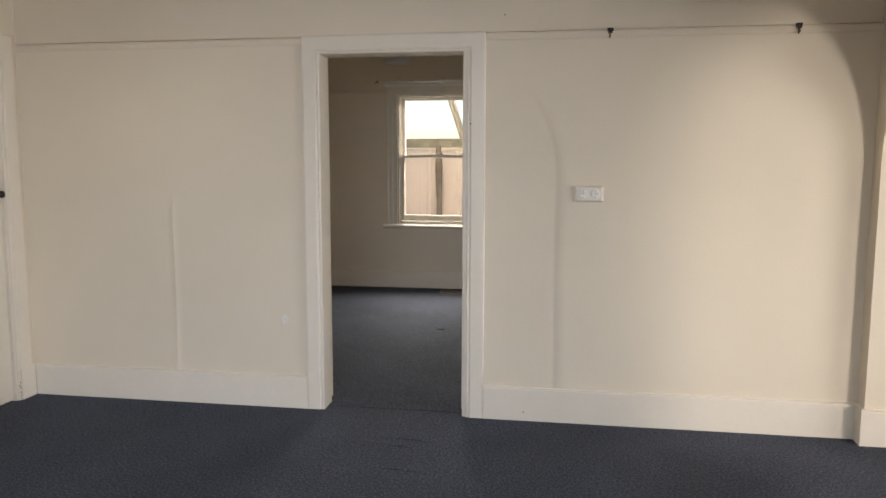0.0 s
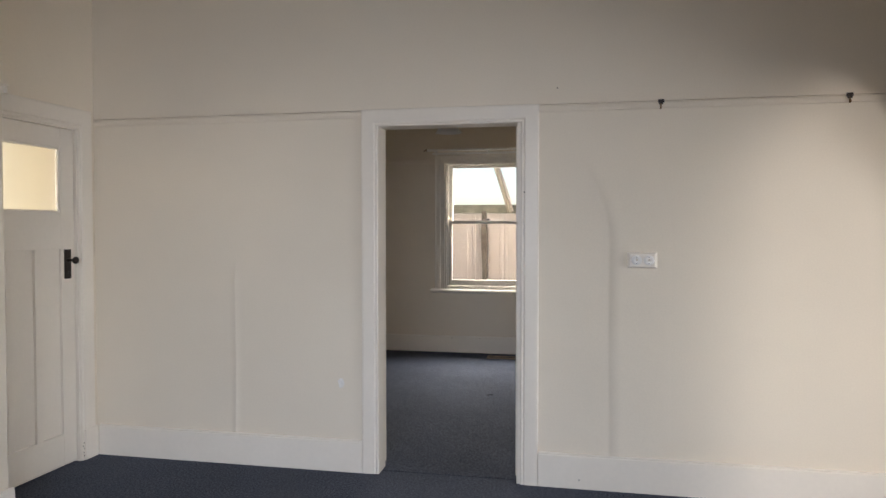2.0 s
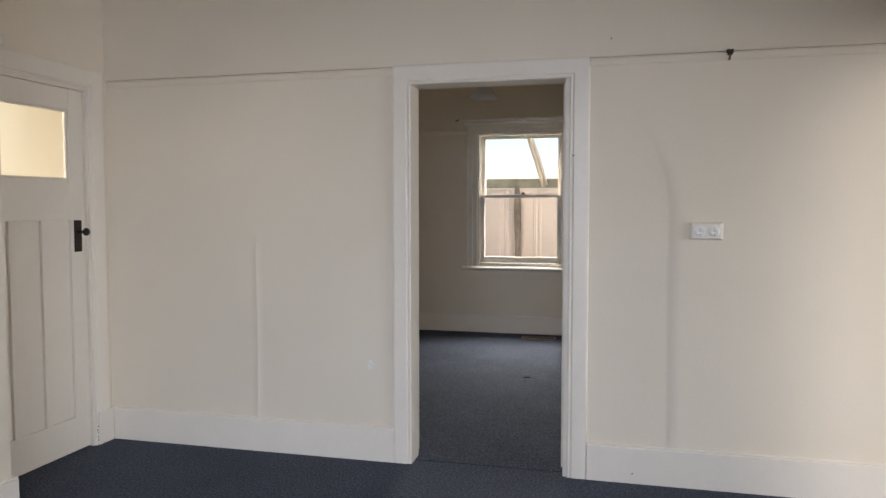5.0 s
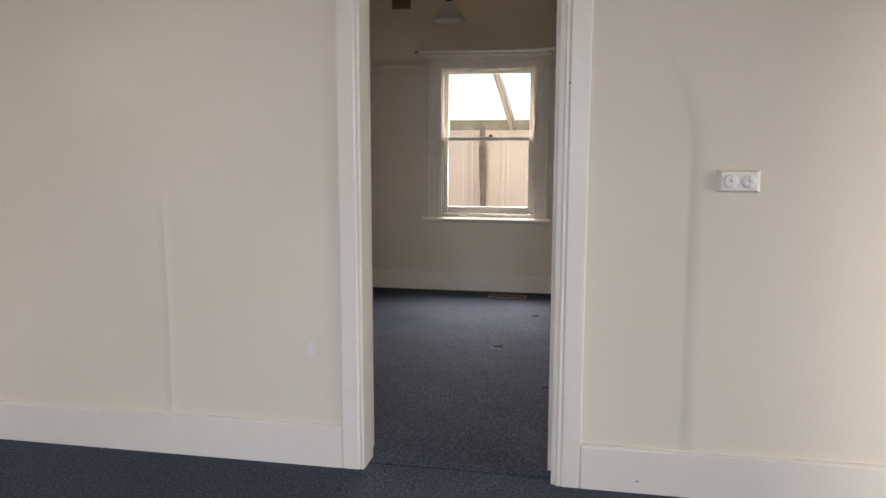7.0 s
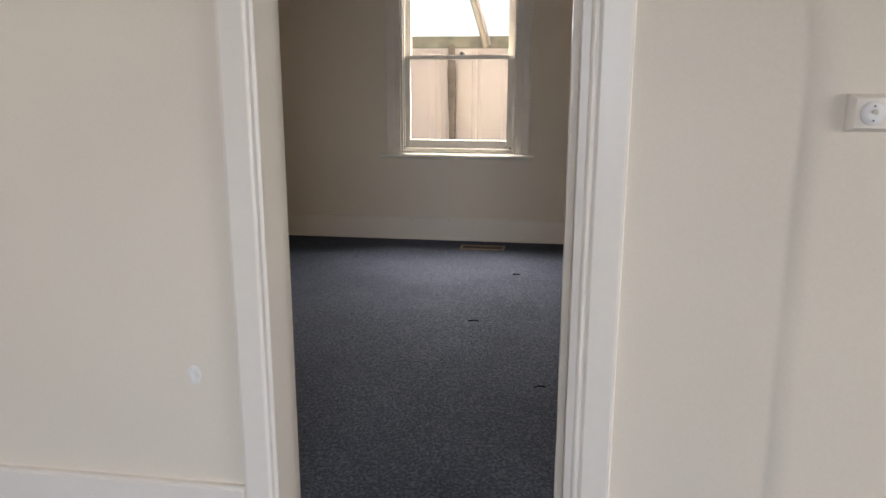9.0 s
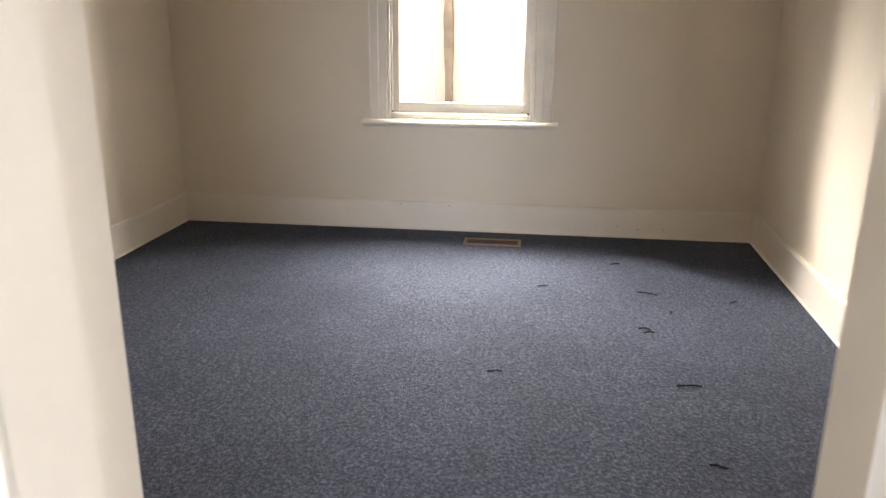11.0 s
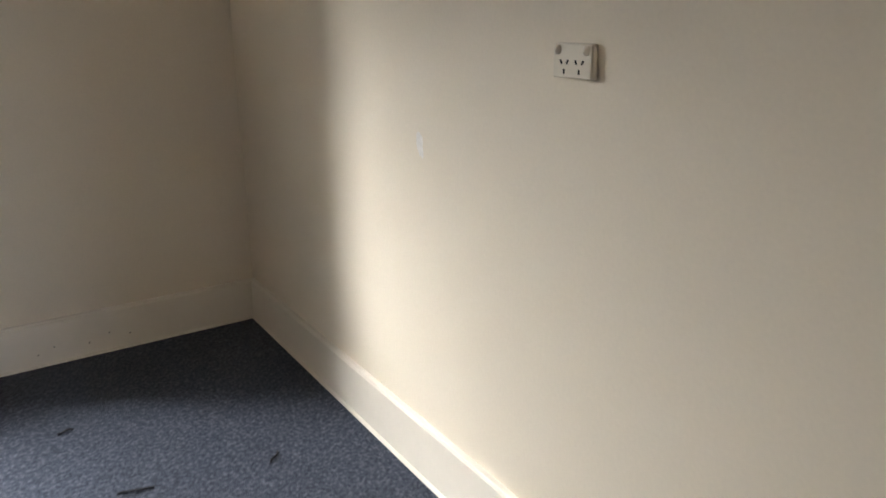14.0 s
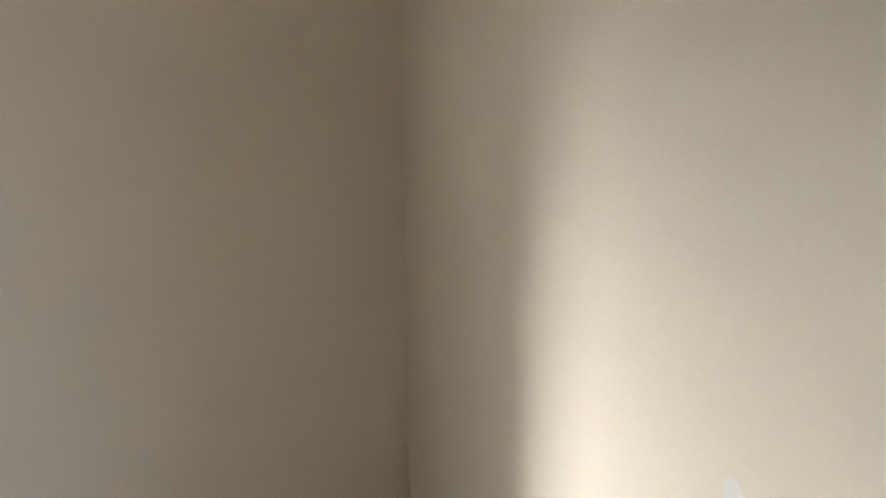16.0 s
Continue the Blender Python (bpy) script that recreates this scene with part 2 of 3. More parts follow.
def baseboard(name, a, b, out, section=BASE, mitre_a=0.0, mitre_b=0.0):
    ob = profile_run(name, a, b, section, (0, 0, 1), out, M_TRIM, None, mitre_a, mitre_b)
    return structure(ob, "tall cream gloss-painted timber skirting board along the carpet", "baseboard")


def picture_rail(a, b, out):
    ob = profile_run("trim", a, b, PICTURE_RAIL, (0, 0, 1), out, M_WALL)
    return structure(ob, "thin cream-painted timber picture rail on the wall", "picture rail")


def askew(ob):
    """Turns a thing with the back room's right wall, which runs two degrees out of square."""
    c = Vector((BX1, BY1, 0))
    ob.matrix_world = Matrix.Translation(c) @ Matrix.Rotation(radians(-1.95), 4, "Z") @ Matrix.Translation(-c) @ Matrix.Translation(ob.location)
    return ob


def build_floor():
    """Two carpets that meet in the doorway, on one slab."""
    structure(boxes("slab", [(AX0 - .3, AX1 + .3, AY0 - .3, 0.2, -0.25, -0.012), (BX0 - .3, BX1 + .3, 0.2, BY1 + .3, -0.25, -0.012)], M_TIMBER), "dark boards under the carpet", "floor")
    bm = bmesh.new()
    box(bm, AX0 - .25, AX1 + .25, AY0 - .25, 0.055, -0.011, 0)
    for x, y, length, turn in ((0.58, -0.40, 0.36, -0.011), (0.63, -0.78, 0.30, -0.011), (0.53, -0.49, 0.12, 0.01)):
        n = 10
        loops = []
        for i in range(n + 1):
            s = i / n
            h = 0.0045 * math.sin(math.pi * s)
            cx, cy = x + length * (s - .5), y + turn * (s - .5) + 0.01 * math.sin(5 * s)
            loops.append([bm.verts.new((cx, cy + dy, dz)) for dy, dz in ((-.016, -.002), (-.007, h * .8), (0, h), (.007, h * .8), (.016, -.002))])
        for p, q in zip(loops, loops[1:]):
            for k in range(4):
                bm.faces.new((p[k], q[k], q[k + 1], p[k + 1]))
    structure(finish("floor", bm, M_CARPET), "dark blue-grey flecked loop carpet with small creases", "floor")
    structure(boxes("floor", [(BX0 - .1, BX1 + .1, 0.057, BY1 + .05, -0.011, 0.003)], M_CARPET, bevel=0.0015), "dark blue-grey flecked loop carpet", "floor")


def build_arch_wall():
    """Side wall with a round-headed archway into the side room, and that room's walls."""
    bm = bmesh.new()
    x0, x1 = AX1, AX1 + ART
    box(bm, x0, x1, AY0, ARY0, -.01, CEIL)
    box(bm, x0, x1, ARY1, TH, -.01, CEIL)
    n, mid, half = 28, (ARY0 + ARY1) / 2, (ARY1 - ARY0) / 2
    curve = []
    for i in range(n + 1):
        a = math.pi * i / n
        curve.append((mid - half * math.cos(a), ARZ + (ARTOP - ARZ) * math.sin(a)))
    cols = [[bm.verts.new(p) for p in ((x0, y, z), (x1, y, z), (x1, y, CEIL), (x0, y, CEIL))] for y, z in curve]
    for p, q in zip(cols, cols[1:]):
        for k in range(4):
            bm.faces.new((p[k], q[k], q[(k + 1) % 4], p[(k + 1) % 4]))
    structure(finish("wall_arch", bm, M_WALL), "cream painted plaster wall with a round-headed archway", "wall")
    wall("wall_side_room", [(x1, SX1 + .2, SY0 - .2, SY0, -.01, CEIL), (x1, SX1 + .2, 0, .2, -.01, CEIL),
                            (SX1, SX1 + .2, SY0, -5.22, -.01, CEIL), (SX1, SX1 + .2, -4.18, -2.5, -.01, CEIL), (SX1, SX1 + .2, -5.22, -4.18, -.01, .75), (SX1, SX1 + .2, -5.22, -4.18, 2.15, CEIL), (SX1, SX1 + .2, -1.0, 0, -.01, CEIL),
                            (SX1, SX1 + .2, -2.5, -1.0, -.01, .75), (SX1, SX1 + .2, -2.5, -1.0, 2.15, CEIL)], "plain cream painted walls with two windows")
    structure(boxes("ceiling", [(x1 + .05, SX1 + .2, SY0 - .2, .2, CEIL, CEIL + .2)], M_CEIL), "plain white painted ceiling", "ceiling")
    structure(boxes("floor", [(AX1 + .25, SX1 + .1, SY0 - .1, .1, -.15, -.001)], M_CARPET), "dark blue-grey flecked loop carpet", "floor")


def build_walls():
    structure(boxes("ceiling", [(AX0 - .3, AX1 + .3, AY0 - .3, TH, CEIL, CEIL + .2), (BX0 - .3, BX1 + .45, TH, BY1 + .5, CEIL, CEIL + .2)], M_CEIL), "plain white painted ceiling", "ceiling")
    w = wall("wall_doorway", [(AX0 - .2, -.04, 0, TH, -.01, CEIL), (DW + .04, AX1, 0, TH, -.01, CEIL), (-.04, DW + .04, 0, TH, DH + .04, CEIL)],
             "cream painted plaster wall with faint board joints")
    # a wide archway, long since filled in: its outline swells through the plaster on both sides of the doorway
    crisp = ((-.28, -.02), (-.18, .18), (-.08, .52), (-.02, .74), (-.003, .81), (0, 1), (.05, .93), (.12, .70), (.22, .30), (.32, -.02))
    ridge = ((-.09, -.03), (-.04, .20), (-.010, .45), (-.004, .85), (.0005, 1), (.004, .95), (.009, .50), (.04, .22), (.09, -.03))
    for x, side, spring, end, high, section in ((1.314, -1, 1.34, .80, .0088, crisp), (-.905, 1, 1.10, .22, .0045, ridge)):
        r, line = .78, []
        for i in range(31):
            line.append((x + .0022 * math.sin(5.1 * i / 30 + x), .19 + (spring - .19) * i / 30, 1.0, 0.0))
        for i in range(1, 19):
            a = end * i / 18
            line.append((line[30][0] + side * r * (1 - math.cos(a)), spring + r * math.sin(a), math.cos(a), math.sin(a)))
        bm = bmesh.new()
        rows = []
        for i, (px, pz, ca, sa) in enumerate(line):
            f = min(1.0, (len(line) - 1 - i) / 16)
            h = high * f * f * (3 - 2 * f) * (.9 + .1 * math.sin(7 * pz))
            rows.append([bm.verts.new((px - side * du * ca, -dy * h + .0002 * (1 - f), max(.185, pz + du * sa))) for du, dy in section])
        for p, q in zip(rows, rows[1:]):
            for k in range(len(section) - 1):
                bm.faces.new((p[k], p[k + 1], q[k + 1], q[k]))
        part("joint", bm, M_WALL, w, smooth=True)
    wall("wall_window", [(BX0 - .2, GX0 - .03, BY1, BY1 + WT, -.4, CEIL), (GX1 + .03, BX1 + .2, BY1, BY1 + WT, -.4, CEIL),
                         (GX0 - .03, GX1 + .03, BY1, BY1 + WT, -.4, GZ0 - .03), (GX0 - .03, GX1 + .03, BY1, BY1 + WT, GZ1 + .03, CEIL)],
         "cream painted plaster wall round the sash window")
    wall("wall_back_room_left", [(BX0 - .2, BX0, TH, BY1, -.01, CEIL)], "plain cream painted plaster wall")
    askew(wall("wall_back_room_right", [(BX1, BX1 + .3, TH - .1, BY1 + .05, -.01, CEIL)], "plain cream painted plaster wall with a power socket"))
    y0, y1 = DY0 + .004, DY1 - .004
    wall("wall_front_room_left", [(AX0 - .2, AX0, AY0, y1 - .02, -.01, CEIL), (AX0 - .2, AX0, y0 + .02, 0, -.01, CEIL), (AX0 - .2, AX0, y1 - .02, y0 + .02, DTOP + .024, CEIL)],
         "cream painted plaster wall with a panelled door")
    wall("chimney_breast", [(AX0, BRX, BRY0, BRY1, -.01, CEIL)], "projecting cream painted chimney breast")
    build_arch_wall()
    wall("wall_front_room_rear", [(AX0 - .2, -.15, AY0 - .2, AY0, -.01, CEIL), (2.15, AX1 + .2, AY0 - .2, AY0, -.01, CEIL), (-.15, 2.15, AY0 - .2, AY0, -.01, .75), (-.15, 2.15, AY0 - .2, AY0, 2.15, CEIL)], "cream painted plaster wall with a wide window")
    # hall behind the panelled door, lit by its own window
    hx = AX0 - .2 - 1.3
    wall("wall_hall", [(hx - .1, hx, -2.4, .6, -.01, 0.9), (hx - .1, hx, -2.4, .6, 2.3, CEIL), (hx - .1, hx, -2.4, -1.2, .9, 2.3), (hx - .1, hx, 0.1, .6, .9, 2.3),
                       (hx, AX0 - .2, -2.4, -2.3, -.01, CEIL), (hx, AX0 - .2, .5, .6, -.01, CEIL)], "plain pale yellow hall walls", M_HALL)
    structure(boxes("ceiling", [(hx - .1, AX0 - .3, -2.4, .6, CEIL, CEIL + .2)], M_CEIL), "plain white hall ceiling", "ceiling")
    structure(boxes("floor", [(hx - .1, AX0 - .3, -2.4, .6, -.25, -.005)], M_CARPET), "dark hall carpet", "floor")


def build_trim():
    out = (0, -1, 0)
    baseboard("baseboard", (BRX - .34, 0, 0), (-.100, 0, 0), out)
    baseboard("baseboard", (DW + .122, 0, 0), (AX1, 0, 0), out)
    baseboard("baseboard", (BX0, BY1, 0), (BX1, BY1, 0), out, TOE)
    baseboard("baseboard", (BX0, TH, 0), (BX0, BY1 - .019, 0), (1, 0, 0), TOE)
    askew(baseboard("baseboard", (BX1, TH, 0), (BX1, BY1 - .019, 0), (-1, 0, 0), TOE))
    baseboard("baseboard", (BRX, BRY0, 0), (BRX, BRY1 + .02, 0), (1, 0, 0))
    baseboard("baseboard", (AX1, AY0, 0), (AX1, ARY0, 0), (-1, 0, 0))
    baseboard("baseboard", (AX1 - .020, ARY1, 0), (AX1 + ART, ARY1, 0), (0, -1, 0))
    baseboard("baseboard", (AX1, ARY1 - .001, 0), (AX1, -.019, 0), (-1, 0, 0))
    baseboard("baseboard", (AX1 + ART, 0, 0), (SX1, 0, 0), (0, -1, 0))
    picture_rail((AX0 + .02, 0, RAIL - .042), (-.100, 0, RAIL - .042), out)
    picture_rail((DW + .122, 0, RAIL - .042), (AX1, 0, RAIL - .042), out)
    picture_rail((BRX, BRY0, RAIL - .042), (BRX, BRY1 + .03, RAIL - .042), (1, 0, 0))
    picture_rail((AX0, BRY1, RAIL - .042), (BRX + .03, BRY1, RAIL - .042), (0, 1, 0))
    picture_rail((BX0, BY1, 2.165), (GX0 - .135, BY1, 2.165), out)
    picture_rail((GX1 + .145, BY1, 2.165), (BX1, BY1, 2.165), out)
    picture_rail((BX0, TH, 2.165), (BX0, BY1 - .03, 2.165), (1, 0, 0))
    askew(picture_rail((BX1, TH, 2.165), (BX1, BY1 - .03, 2.165), (-1, 0, 0)))


def build_doorway():
    """Lining and architraves of the opening between the rooms."""
    d = root("door_frame", (0.4, 0.06, 0))
    structure(d, "cream gloss-painted timber frame of an open doorway", "door frame")
    parts = []
    for x0, x1, x2 in ((-.04, 0, -.030), (DW + .04, DW, DW - .020)):
        parts.append(boxes("jamb", [(x0, x1, -.003, .125, 0, DH)], M_TRIM, bevel=.0015))
        parts.append(boxes("rebate", [(x0, x2, .125, TH + .003, 0, DH + .015)], M_TRIM, bevel=.0015))
    parts.append(boxes("jamb", [(-.04, DW + .04, -.003, .125, DH, DH + .04)], M_TRIM, bevel=.0015))
    parts.append(boxes("rebate", [(-.04, DW + .04, .125, TH + .003, DH + .015, DH + .04)], M_TRIM, bevel=.0015))
    for face, out in ((0, (0, -1, 0)), (TH, (0, 1, 0))):
        a, b, h = (0.0, DW + .02, DH) if face == 0 else (-.030, DW - .012, DH + .015)
        parts.append(profile_run("architrave", (a, face, 0), (a, face, h), CASING, (-1, 0, 0), out, M_TRIM, None, 0, 1))
        parts.append(profile_run("architrave", (b, face, 0), (b, face, h), CASING, (1, 0, 0), out, M_TRIM, None, 0, 1))
        parts.append(profile_run("architrave", (a, face, h), (b, face, h), CASING, (0, 0, 1), out, M_TRIM, None, 1, 1))
    hold(d, *parts)


def build_panel_door():
    """Panelled door with an obscure glass light, its frame and its handle."""
    x = AX0 - .014                      # face of the leaf
    th = .038
    f = root("door_frame", (AX0, (DY0 + DY1) / 2, 0))
    structure(f, "cream painted timber frame round a panelled door", "door frame")
    y0, y1, zt = DY0 + .004, DY1 - .004, DTOP + .004
    wide = [(u * 1.2, v) for u, v in CASING]
    hold(f,
         boxes("jamb", [(AX0 - .203, AX0 + .002, y0, y0 + .02, 0, zt)], M_TRIM),
         boxes("jamb", [(AX0 - .203, AX0 + .002, y1 - .02, y1, 0, zt)], M_TRIM),
         boxes("jamb", [(AX0 - .203, AX0 + .002, y1 - .02, y0 + .02, zt, zt + .02)], M_TRIM),
         profile_run("architrave", (AX0, y0 + .008, .0), (AX0, y0 + .008, zt + .006), wide, (0, 1, 0), (1, 0, 0), M_TRIM, None, 0, 1),
         profile_run("architrave", (AX0, y1 - .008, .0), (AX0, y1 - .008, zt + .006), wide, (0, -1, 0), (1, 0, 0), M_TRIM, None, 0, 1),
         profile_run("architrave", (AX0, y0 + .008, zt + .006), (AX0, y1 - .008, zt + .006), wide, (0, 0, 1), (1, 0, 0), M_TRIM, None, 1, 1),
         boxes("plinth_block", [(AX0, AX0 + .026, y0 + .026, -.022, 0, .19)], M_TRIM, bevel=.003))
    d = root("door_1", (x, DY0, 0))
    structure(d, "closed cream panelled timber door with an obscure glass light", "door")
    back = x - th

    def piece(name, ya, yb, za, zb, xa=back, xb=x, mat=M_TRIM, bevel=.003, label=""):
        ob = boxes(name, [(xa, xb, ya, yb, za, zb)], mat, None, label, bevel)
        hold(d, ob)
        return ob

    lo, hi = DY1 + .002, DY0 - .002
    piece("stile", hi - .110, hi, .008, DTOP)
    piece("stile", lo, lo + .110, .008, DTOP)
    piece("rail", lo + .110, hi - .110, .008, .198)
    piece("rail", lo + .110, hi - .110, 1.305, 1.522)
    piece("rail", lo + .110, hi - .110, 1.908, DTOP)
    for ya, yb in ((-.495, -.447), (-.710, -.662)):
        piece("mullion", ya, yb, .198, 1.305)
    for ya, yb in ((-.447, -.282), (-.662, -.495), (-.875, -.710)):
        piece("panel", ya, yb, .198, 1.305, x - .030, x - .017, bevel=.001)
    pane = piece("pane", -.845, -.300, 1.522, 1.908, x - .022, x - .017, M_OBSCURE, 0, "pale yellow obscure glass")
    pane.visible_shadow = False
    for ya, yb, za, zb in ((-.30, -.282, 1.522, 1.908), (-.875, -.845, 1.522, 1.908), (-.845, -.30, 1.522, 1.536), (-.845, -.30, 1.894, 1.908)):
        piece("glazing_bead", ya, yb, za, zb, x - .017, x - .004, bevel=.003)
    plate = piece("handle_plate", -.262, -.205, 1.127, 1.303, x, x + .005, M_DARK, .002, "dark bronze plate")
    bm = bmesh.new()
    lathe(bm, [(.012, 0), (.012, .006), (.008, .012), (.008, .030), (.013, .036), (.020, .044), (.022, .052), (.019, .060), (.010, .064)], (x + .005, -.232, 1.238), "X", 20)
    knob = finish("knob", bm, M_DARK, True)
    bm = bmesh.new()
    lathe(bm, [(.006, 0), (.006, .004), (.004, .005)], (x + .005, -.232, 1.165), "X", 14)
    key = finish("keyhole_cover", bm, M_DARK, True)
    for k in (knob, key):
        k.parent = plate
    bm = bmesh.new()
    for z, dy in ((.05, 0), (.075, .004), (.09, -.003), (.11, .002), (.03, .003)):
        lathe(bm, [(.004, 0), (.004, .0012), (.002, .0016)], (AX0 + .0175, y0 + .014 + dy, z), "X", 7)
    hold(f, finish("chipped_paint", bm, M_TIMBER))


def sash(name, x0, x1, z0, z1, y0, y1, stile, top, bottom, parent):
    """A glazed sash: two stiles, two rails, glass and putty beads."""
    s = boxes(name, [(x0, x0 + stile, y0, y1, z0, z1), (x1 - stile, x1, y0, y1, z0, z1)], M_SASH, None, "", .002)
    hold(parent, s)
    kids = [boxes("top_rail", [(x0 + stile, x1 - stile, y0, y1, z1 - top, z1)], M_SASH, None, "", .002),
            boxes("bottom_rail", [(x0 + stile, x1 - stile, y0, y1, z0, z0 + bottom)], M_SASH, None, "", .002)]
    ym = (y0 + y1) / 2
    g = boxes("pane", [(x0 + stile - .004, x1 - stile + .004, ym - .002, ym + .002, z0 + bottom - .004, z1 - top + .004)], M_GLASS)
    g.visible_shadow = False
    kids.append(g)
    for k in kids:
        k.parent = s
    return s


def build_sash_window():
    w = root("window_1", (0, BY1, GZ0))
    structure(w, "cream timber double-hung sash window with a weathered sill", "window")
    y = BY1
    prof = [(0, 0), (0, .012), (.004, .016), (.010, .016), (.013, .011), (.018, .011), (.024, .020), (.070, .022), (.076, .026), (.120, .028), (.128, .034), (.136, .034), (.138, .026), (.138, 0)]
    hold(w,
         profile_run("architrave", (GX0, y, GZ0 - .01), (GX0, y, GZ1), prof, (-1, 0, 0), (0, -1, 0), M_SASH, None, 0, .75),
         profile_run("architrave", (GX1, y, GZ0 - .01), (GX1, y, GZ1), prof, (1, 0, 0), (0, -1, 0), M_SASH, None, 0, .75),
         profile_run("architrave", (GX0, y, GZ1), (GX1, y, GZ1), [(u * .75, v) for u, v in prof], (0, 0, 1), (0, -1, 0), M_SASH, None, 1.333, 1.333))
    # box frame through the wall
    hold(w,
         boxes("frame_side", [(GX0 - .028, GX0, y - .004, y + .15, GZ0 - .02, GZ1)], M_SASH),
         boxes("frame_side", [(GX1, GX1 + .028, y - .004, y + .15, GZ0 - .02, GZ1)], M_SASH),
         boxes("frame_head", [(GX0 - .028, GX1 + .028, y - .004, y + .15, GZ1, GZ1 + .028)], M_SASH),
         boxes("stop_bead", [(GX0, GX0 + .012, y + .004, y + .024, GZ0, GZ1)], M_SASH, bevel=.004),
         boxes("stop_bead", [(GX1 - .012, GX1, y + .004, y + .024, GZ0, GZ1)], M_SASH, bevel=.004),
         boxes("parting_bead", [(GX0, GX0 + .012, y + .066, y + .078, GZ0, GZ1)], M_SASH, bevel=.002),
         boxes("parting_bead", [(GX1 - .012, GX1, y + .066, y + .078, GZ0, GZ1)], M_SASH, bevel=.002),
         boxes("sub_sill", [(GX0, GX1, y - .004, y + .15, GZ0 - .022, GZ0 + .012)], M_SASH, bevel=.004),
         boxes("sub_sill", [(GX0 + .006, GX1 - .006, y - .018, y + .026, GZ0 + .010, GZ0 + .034)], M_SASH, bevel=.005),
         boxes("outer_sill", [(GX0 - .06, GX1 + .06, y + .15, y + WT + .06, GZ0 - .09, GZ0 - .03)], M_SASH, bevel=.006))
    nose = [(-.06, 0), (-.06, .012), (.060, .016), (.078, .012), (.086, .002), (.086, -.008), (.080, -.016), (.066, -.020), (.040, -.020), (.030, -.030), (.012, -.034), (-.002, -.034), (-.002, 0)]
    hold(w, profile_run("sill", (-.660, y, GZ0 - .022), (.578, y, GZ0 - .022), nose, (0, -1, 0), (0, 0, 1), M_SASH))
    x0, x1 = GX0 + .002, GX1 - .002
    sash("lower_sash", x0, x1, GZ0 + .014, 1.508, y + .026, y + .064, .050, .034, .084, w)
    sash("upper_sash", x0, x1, 1.474, GZ1 - .002, y + .080, y + .118, .050, .034, .034, w)
    # catch on the meeting rail, and lift mark
    bm = bmesh.new()
    lathe(bm, [(.019, 0), (.019, .008), (.012, .013), (.014, .022), (.006, .027)], (-.012, y + .048, 1.508), "Z", 16)
    box(bm, -.030, .016, y + .042, y + .056, 1.514, 1.522, .002)
    hold(w, finish("sash_catch", bm, M_DARK, False))
    bm = bmesh.new()
    lathe(bm, [(.006, 0), (.005, -.006), (.003, -.012)], (GX1 - .055, y + .026, GZ0 + .045), "Y", 10)
    lathe(bm, [(.008, 0), (.006, -.006), (.003, -.010)], (GX1 - .016, y - .014, GZ0 + .040), "Y", 10)
    lathe(bm, [(.005, 0), (.004, -.003), (.002, -.004)], (GX0 + .016, y - .014, GZ0 + .040), "Y", 10)
    hold(w, finish("rusty_screw_head", bm, M_DARK))


def build_curtain_track():
    t = root("curtain_track", (-.05, BY1 - .06, 2.29))
    tagged(t, "white double curtain rod with small end hooks above the window", "curtain rod")
    y = BY1
    bm = bmesh.new()
    tube(bm, [(-.690, y - .105, 2.305), (-.2, y - .105, 2.304), (.2, y - .105, 2.304), (.605, y - .105, 2.306)], .014, 12)
    rod = finish("front_rod", bm, M_WHITE, True)
    back = boxes("back_track", [(-.640, .560, y - .062, y - .040, 2.258, 2.284)], M_WHITE, bevel=.004)
    ends = []
    for x, s in ((-.690, -1), (.605, 1)):
        bm = bmesh.new()
        tube(bm, [(x, y - .105, 2.305), (x + s * .022, y - .105, 2.310), (x + s * .034, y - .100, 2.302), (x + s * .036, y - .094, 2.290)], .007, 8)
        lathe(bm, [(.012, -.008), (.015, 0), (.010, .008)], (x + s * .004, y - .105, 2.305), "X", 12)
        ends.append(finish("finial", bm, M_BRASS, True))
    for x in (-.60, .0, .52):
        ends.append(boxes("bracket", [(x - .009, x + .009, y - .112, y - .0005, 2.284, 2.294), (x - .012, x + .012, y - .006, y - .0005, 2.250, 2.315)], M_WHITE, bevel=.002))
    hold(t, rod, back, *ends)


build_floor()
build_walls()
build_trim()
build_doorway()
build_panel_door()
build_sash_window()


